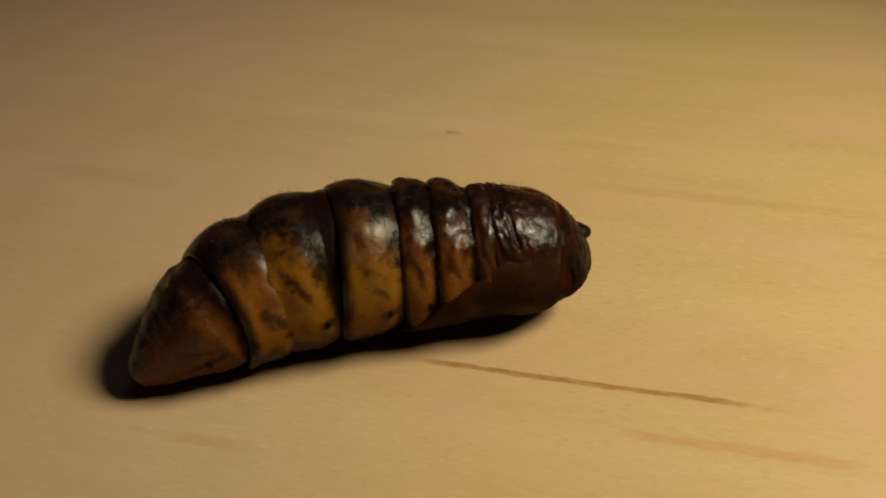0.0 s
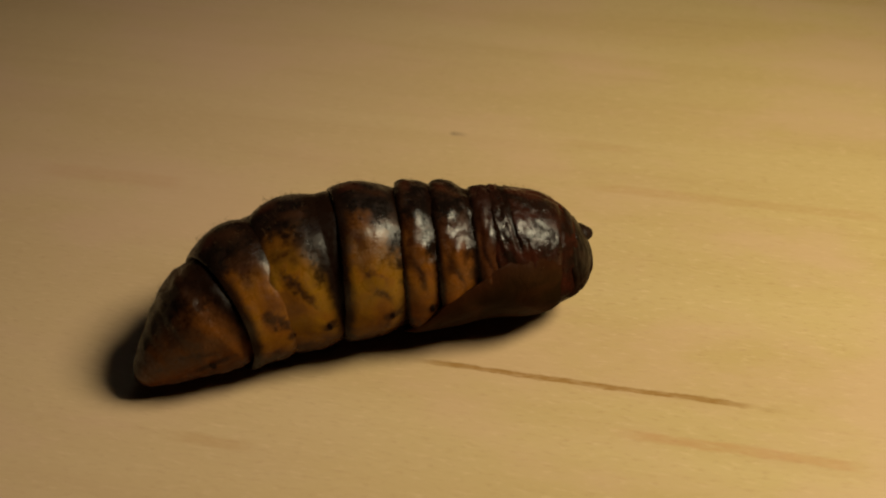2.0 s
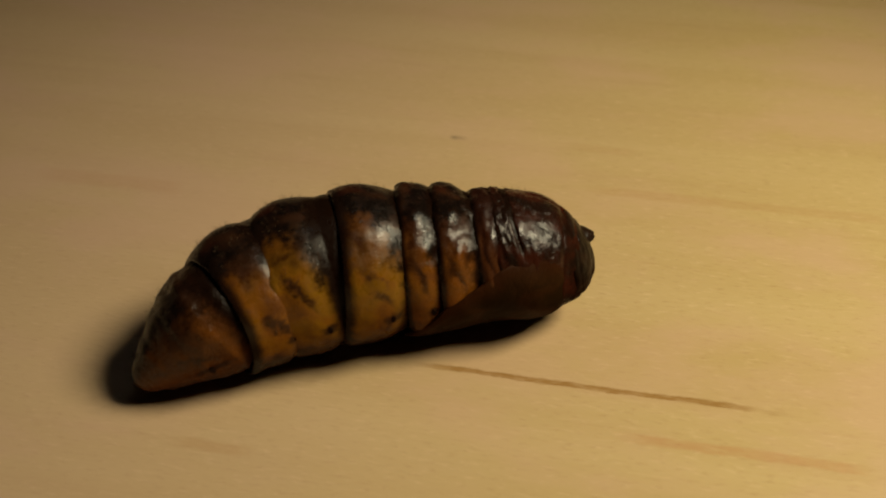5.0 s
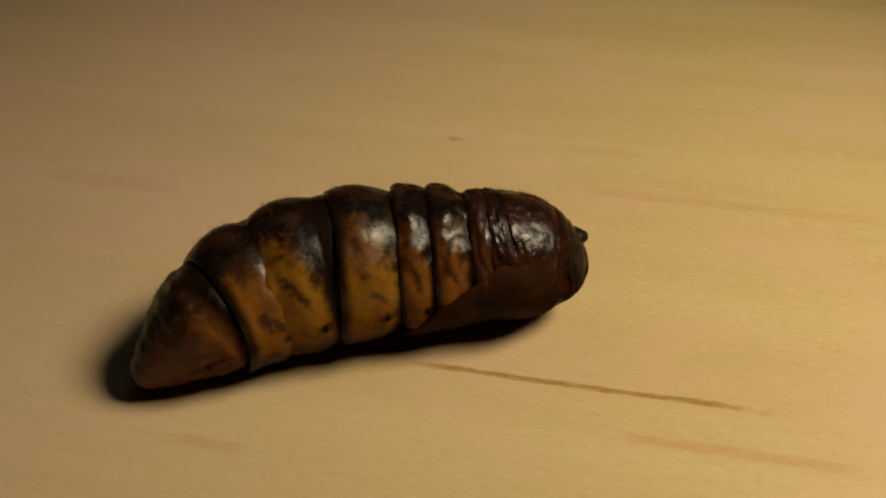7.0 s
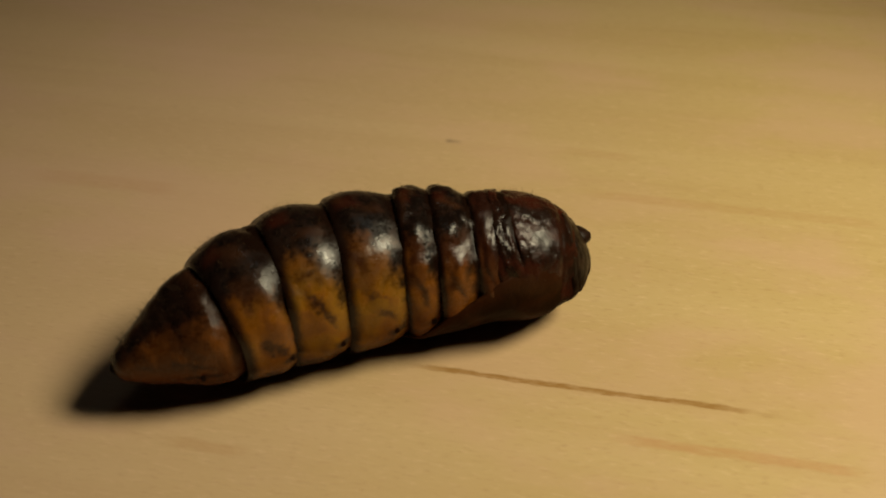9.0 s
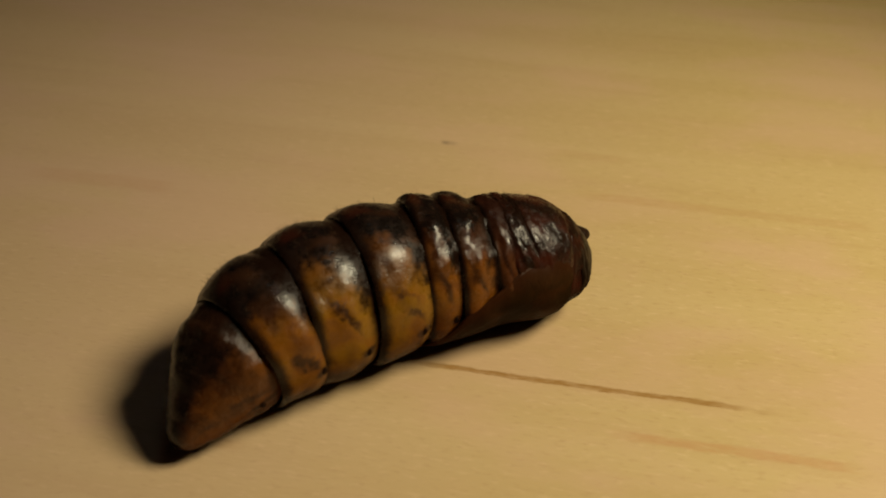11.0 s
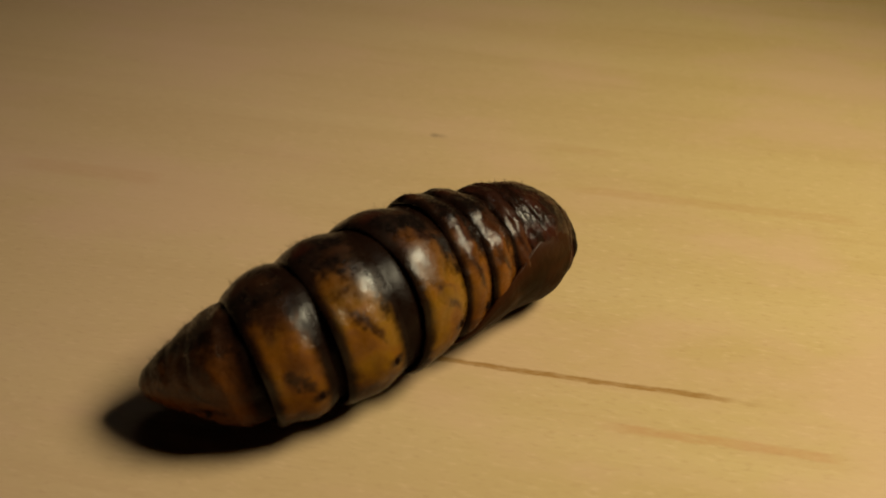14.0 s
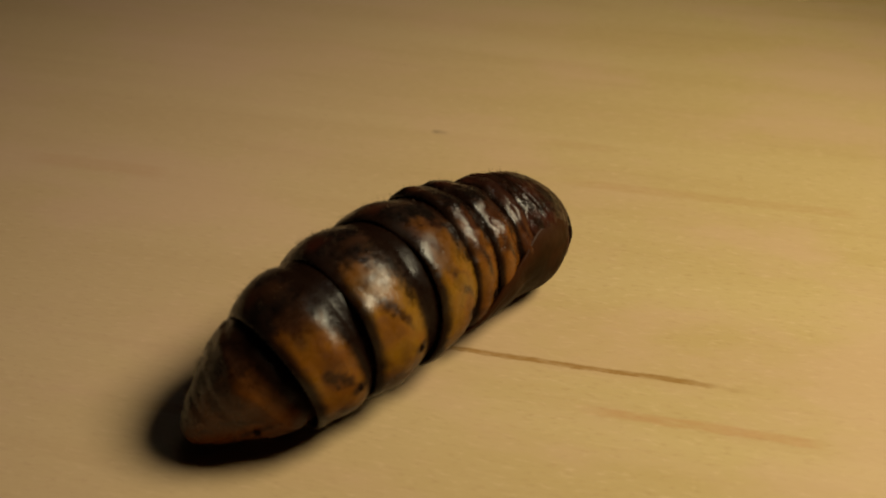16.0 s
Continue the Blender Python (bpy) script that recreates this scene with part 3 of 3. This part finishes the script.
def motions():
    """The pupa lies still, then rolls its body round and swings its abdomen."""
    walk(PUPA, [
        (0, pose(-0.00289, -0.00364, 0.00017, -4.07, -3.72, 5.28)),
        (8.55, pose(-0.00289, -0.00364, 0.00017, -4.07, -3.72, 5.28)),
        (8.8, pose(-0.00274, -0.00383, 0.00001, -6.48, -3.15, 8.43)),
        (9, pose(-0.00281, -0.00268, -0.00001, 5.30, -3.59, 6.73)),
        (9.2, pose(-0.00277, -0.00272, 0.00007, 4.97, -2.92, 6.25)),
        (9.65, pose(-0.00270, -0.00287, 0.00004, 4.33, -2.79, 7.10)),
        (10, pose(-0.00253, -0.00330, -0.00004, 2.57, -2.42, 9.43)),
        (10.25, pose(-0.00237, -0.00369, -0.00011, 0.97, -2.08, 11.55)),
        (10.45, pose(-0.00219, -0.00412, -0.00019, -0.79, -1.71, 13.88)),
        (10.65, pose(-0.00207, -0.00444, -0.00024, -2.07, -1.45, 15.57)),
        (11, pose(-0.00200, -0.00459, -0.00027, -2.71, -1.31, 16.42)),
        (11.3, pose(-0.00197, -0.00467, -0.00029, -3.03, -1.25, 16.84)),
        (11.5, pose(-0.00144, -0.00602, -0.00008, -10.82, -0.72, 25.19)),
        (12, pose(-0.00125, -0.00688, 0.00013, -10.77, 0.42, 28.09)),
        (12.3, pose(-0.00113, -0.00653, -0.00010, -9.49, -0.34, 27.16)),
        (12.5, pose(-0.00162, -0.00542, -0.00002, 2.08, 0.25, 25.76)),
        (12.7, pose(-0.00205, -0.00567, 0.00031, 3.08, 1.49, 25.74)),
        (13, pose(-0.00212, -0.00589, 0.00033, -0.57, 1.39, 25.56)),
        (13.3, pose(-0.00134, -0.00575, -0.00021, -3.76, -0.97, 25.81)),
        (13.5, pose(-0.00113, -0.00663, 0.00023, -6.93, 1.32, 31.45)),
        (13.6, pose(-0.00091, -0.00780, 0.00088, -9.42, 4.44, 36.92)),
        (14, pose(-0.00038, -0.00750, 0.00057, -9.02, 3.21, 37.69)),
        (14.3, pose(-0.00022, -0.00795, 0.00062, -9.08, 3.13, 37.42)),
        (14.5, pose(-0.00011, -0.00810, 0.00081, -8.57, 4.17, 36.62)),
        (14.7, pose(-0.00011, -0.00863, 0.00116, -12.57, 5.40, 37.54)),
        (15, pose(-0.00033, -0.00798, 0.00068, -4.76, 3.97, 37.67)),
        (15.5, pose(-0.00030, -0.00781, 0.00057, -4.26, 3.43, 38.65)),
        (15.8, pose(0.00076, -0.00873, 0.00085, -6.52, 4.86, 42.37)),
        (16, pose(0.00111, -0.00854, 0.00071, -7.33, 4.41, 45.31)),
    ])
    walk(JOINTED["fifth"], [
        (0, pose(0.00000, 0.00000, 0.00600, 0.00, 6.82, 8.21)),
        (8.55, pose(0.00000, 0.00000, 0.00600, 0.00, 6.82, 8.21)),
        (8.8, pose(0.00000, 0.00000, 0.00600, 0.00, 2.54, 6.98)),
        (9, pose(0.00000, 0.00000, 0.00600, 0.00, 4.69, 9.52)),
        (9.2, pose(0.00000, 0.00000, 0.00600, 0.00, 3.64, 9.87)),
        (9.65, pose(0.00000, 0.00000, 0.00600, 0.00, 3.85, 9.80)),
        (10, pose(0.00000, 0.00000, 0.00600, 0.00, 4.36, 10.90)),
        (10.25, pose(0.00000, 0.00000, 0.00600, 0.00, 4.64, 9.80)),
        (10.45, pose(0.00000, 0.00000, 0.00600, 0.00, 2.50, 10.77)),
        (10.65, pose(0.00000, 0.00000, 0.00600, 0.00, 2.42, 11.48)),
        (11, pose(0.00000, 0.00000, 0.00600, 0.00, 2.07, 11.35)),
        (11.3, pose(0.00000, 0.00000, 0.00600, 0.00, 2.84, 10.75)),
        (11.5, pose(0.00000, 0.00000, 0.00600, 0.00, 4.23, 11.01)),
        (12, pose(0.00000, 0.00000, 0.00600, 0.00, 4.36, 10.90)),
        (12.3, pose(0.00000, 0.00000, 0.00600, 0.00, 4.64, 9.80)),
        (12.5, pose(0.00000, 0.00000, 0.00600, 0.00, 2.50, 10.77)),
        (12.7, pose(0.00000, 0.00000, 0.00600, 0.00, 1.99, 12.20)),
        (13, pose(0.00000, 0.00000, 0.00600, 0.00, 0.26, 12.74)),
        (13.3, pose(0.00000, 0.00000, 0.00600, 0.00, 2.43, 11.47)),
        (13.5, pose(0.00000, 0.00000, 0.00600, 0.00, 0.72, 9.20)),
        (13.6, pose(0.00000, 0.00000, 0.00600, 0.00, -0.91, 8.36)),
        (14, pose(0.00000, 0.00000, 0.00600, 0.00, 0.21, 7.94)),
        (14.3, pose(0.00000, 0.00000, 0.00600, 0.00, -0.76, 8.53)),
        (14.5, pose(0.00000, 0.00000, 0.00600, 0.00, -2.29, 9.77)),
        (14.7, pose(0.00000, 0.00000, 0.00600, 0.00, -2.39, 8.48)),
        (15, pose(0.00000, 0.00000, 0.00600, 0.00, 0.06, 8.89)),
        (15.5, pose(0.00000, 0.00000, 0.00600, 0.00, -0.53, 7.58)),
        (15.8, pose(0.00000, 0.00000, 0.00600, 0.00, -1.28, 6.34)),
        (16, pose(0.00000, 0.00000, 0.00600, 0.00, 1.71, 9.12)),
    ])
    walk(JOINTED["sixth"], [
        (0, pose(-0.00530, -0.00076, 0.00664, -0.07, -6.59, 7.67)),
        (8.55, pose(-0.00530, -0.00076, 0.00664, -0.07, -6.59, 7.67)),
        (8.8, pose(-0.00534, -0.00065, 0.00624, -0.14, -0.05, 3.82)),
        (9, pose(-0.00530, -0.00089, 0.00644, 0.61, 4.97, 17.04)),
        (9.2, pose(-0.00530, -0.00092, 0.00634, 0.71, 4.75, 21.11)),
        (9.65, pose(-0.00530, -0.00092, 0.00636, 0.70, 4.79, 20.30)),
        (10, pose(-0.00528, -0.00102, 0.00641, -1.10, -4.28, -3.57)),
        (10.25, pose(-0.00529, -0.00091, 0.00644, -0.66, -1.95, 1.66)),
        (10.45, pose(-0.00529, -0.00101, 0.00624, 0.20, 0.64, 15.35)),
        (10.65, pose(-0.00528, -0.00107, 0.00623, 0.19, 0.43, 15.90)),
        (11, pose(-0.00528, -0.00106, 0.00619, 0.10, -0.70, 14.12)),
        (11.3, pose(-0.00529, -0.00100, 0.00627, 0.09, -1.28, 12.51)),
        (11.5, pose(-0.00528, -0.00103, 0.00640, -0.87, -5.03, -0.79)),
        (12, pose(-0.00528, -0.00102, 0.00641, -1.10, -4.28, -3.57)),
        (12.3, pose(-0.00529, -0.00091, 0.00644, -0.66, -1.95, 1.66)),
        (12.5, pose(-0.00529, -0.00101, 0.00624, 0.20, 0.64, 15.35)),
        (12.7, pose(-0.00527, -0.00114, 0.00619, 0.25, 2.13, 19.30)),
        (13, pose(-0.00526, -0.00119, 0.00602, 0.02, 0.66, 17.88)),
        (13.3, pose(-0.00528, -0.00107, 0.00623, 0.16, 0.04, 15.32)),
        (13.5, pose(-0.00532, -0.00086, 0.00607, -0.01, -3.55, 8.62)),
        (13.6, pose(-0.00533, -0.00078, 0.00591, 0.13, -8.17, 0.14)),
        (14, pose(-0.00534, -0.00074, 0.00602, -0.05, -8.42, -5.66)),
        (14.3, pose(-0.00533, -0.00080, 0.00593, 0.15, -7.15, -2.67)),
        (14.5, pose(-0.00531, -0.00091, 0.00578, 0.01, -4.26, 9.63)),
        (14.7, pose(-0.00533, -0.00079, 0.00577, -0.20, -5.92, 13.16)),
        (15, pose(-0.00533, -0.00083, 0.00601, 0.01, -1.07, 13.86)),
        (15.5, pose(-0.00534, -0.00071, 0.00595, -0.03, -4.15, 10.99)),
        (15.8, pose(-0.00536, -0.00060, 0.00588, 0.03, -5.93, 4.86)),
        (16, pose(-0.00532, -0.00085, 0.00616, -0.29, -6.20, -0.47)),
    ])
    walk(JOINTED["seventh"], [
        (0, pose(-0.01030, -0.00144, 0.00606, -3.00, -2.64, 34.14)),
        (8.55, pose(-0.01030, -0.00144, 0.00606, -3.00, -2.64, 34.14)),
        (8.8, pose(-0.01041, -0.00099, 0.00623, -0.14, -7.38, 6.36)),
        (9, pose(-0.01014, -0.00237, 0.00688, 1.65, 0.57, 29.19)),
        (9.2, pose(-0.01002, -0.00275, 0.00676, 1.98, -2.65, 36.83)),
        (9.65, pose(-0.01005, -0.00267, 0.00679, 1.93, -2.00, 35.30)),
        (10, pose(-0.01033, -0.00070, 0.00603, -0.31, -8.49, -13.96)),
        (10.25, pose(-0.01037, -0.00106, 0.00626, -0.57, -5.68, -0.98)),
        (10.45, pose(-0.01019, -0.00235, 0.00629, 0.32, 3.81, 26.46)),
        (10.65, pose(-0.01016, -0.00246, 0.00627, 0.28, -6.23, 29.48)),
        (11, pose(-0.01021, -0.00230, 0.00613, -0.08, -8.98, 28.43)),
        (11.3, pose(-0.01025, -0.00210, 0.00615, -0.22, -10.10, 26.14)),
        (11.5, pose(-0.01034, -0.00096, 0.00595, -1.87, -8.19, 10.81)),
        (12, pose(-0.01033, -0.00070, 0.00603, -0.31, -8.49, -13.96)),
        (12.3, pose(-0.01037, -0.00106, 0.00626, -0.57, -5.68, -0.98)),
        (12.5, pose(-0.01019, -0.00235, 0.00629, 0.32, 3.81, 26.46)),
        (12.7, pose(-0.01006, -0.00282, 0.00638, 0.74, -2.34, 32.88)),
        (13, pose(-0.01009, -0.00275, 0.00608, 0.20, -6.34, 33.81)),
        (13.3, pose(-0.01018, -0.00241, 0.00623, 0.17, -9.86, 30.62)),
        (13.5, pose(-0.01033, -0.00162, 0.00575, -0.61, -13.09, 18.30)),
        (13.6, pose(-0.01036, -0.00080, 0.00519, 0.09, -15.64, 0.41)),
        (14, pose(-0.01034, -0.00025, 0.00528, 0.77, -10.22, -11.25)),
        (14.3, pose(-0.01036, -0.00056, 0.00530, 0.57, -8.69, -6.08)),
        (14.5, pose(-0.01030, -0.00176, 0.00541, -0.28, -6.97, 13.46)),
        (14.7, pose(-0.01025, -0.00194, 0.00525, -1.26, -12.50, 23.50)),
        (15, pose(-0.01026, -0.00205, 0.00591, -0.22, -10.20, 25.78)),
        (15.5, pose(-0.01032, -0.00168, 0.00558, -0.86, -12.63, 22.38)),
        (15.8, pose(-0.01039, -0.00102, 0.00535, -0.59, -21.33, 10.71)),
        (16, pose(-0.01037, -0.00081, 0.00561, 0.06, -17.37, -3.67)),
    ])
    walk(JOINTED["tail"], [
        (0, pose(-0.01424, -0.00411, 0.00584, -2.66, -25.20, 23.68)),
        (8.55, pose(-0.01424, -0.00411, 0.00584, -2.66, -25.20, 23.68)),
        (8.8, pose(-0.01511, -0.00152, 0.00562, -1.90, 4.07, 19.88)),
        (9, pose(-0.01430, -0.00470, 0.00693, 1.58, -2.05, 22.76)),
        (9.2, pose(-0.01384, -0.00560, 0.00654, 2.59, -24.82, 27.41)),
        (9.65, pose(-0.01394, -0.00543, 0.00662, 2.33, -20.27, 26.55)),
        (10, pose(-0.01491, 0.00044, 0.00533, 1.92, -4.91, -29.12)),
        (10.25, pose(-0.01511, -0.00098, 0.00579, 0.15, 2.59, -8.19)),
        (10.45, pose(-0.01445, -0.00447, 0.00661, 1.55, 9.85, 45.43)),
        (10.65, pose(-0.01429, -0.00480, 0.00575, -0.98, -28.33, 40.52)),
        (11, pose(-0.01435, -0.00454, 0.00539, -2.03, -24.99, 40.54)),
        (11.3, pose(-0.01446, -0.00417, 0.00532, -3.13, -20.33, 42.69)),
        (11.5, pose(-0.01497, -0.00184, 0.00527, -0.65, -33.76, 1.90)),
        (12, pose(-0.01491, 0.00044, 0.00533, 1.92, -4.91, -29.12)),
        (12.3, pose(-0.01511, -0.00098, 0.00579, 0.15, 2.59, -8.19)),
        (12.5, pose(-0.01445, -0.00447, 0.00661, 1.55, 9.85, 45.43)),
        (12.7, pose(-0.01406, -0.00540, 0.00618, 0.64, -36.04, 38.02)),
        (13, pose(-0.01403, -0.00539, 0.00556, 0.08, -35.47, 35.04)),
        (13.3, pose(-0.01422, -0.00481, 0.00541, 0.29, -27.91, 29.98)),
        (13.5, pose(-0.01474, -0.00308, 0.00467, 2.55, -30.95, 4.85)),
        (13.6, pose(-0.01495, -0.00083, 0.00391, 4.35, -29.43, -15.07)),
        (14, pose(-0.01494, 0.00067, 0.00443, 5.09, -13.00, -38.00)),
        (14.3, pose(-0.01505, -0.00006, 0.00458, 3.22, -1.76, -23.91)),
        (14.5, pose(-0.01491, -0.00286, 0.00483, 5.16, -39.13, -26.98)),
        (14.7, pose(-0.01452, -0.00380, 0.00422, 2.45, -50.90, 8.85)),
        (15, pose(-0.01448, -0.00409, 0.00507, 1.17, -45.37, 19.12)),
        (15.5, pose(-0.01462, -0.00345, 0.00454, 1.42, -37.17, 12.57)),
        (15.8, pose(-0.01476, -0.00185, 0.00362, 3.13, -33.73, 0.68)),
        (16, pose(-0.01468, -0.00005, 0.00400, 7.50, -35.00, -33.00)),
    ])


motions()
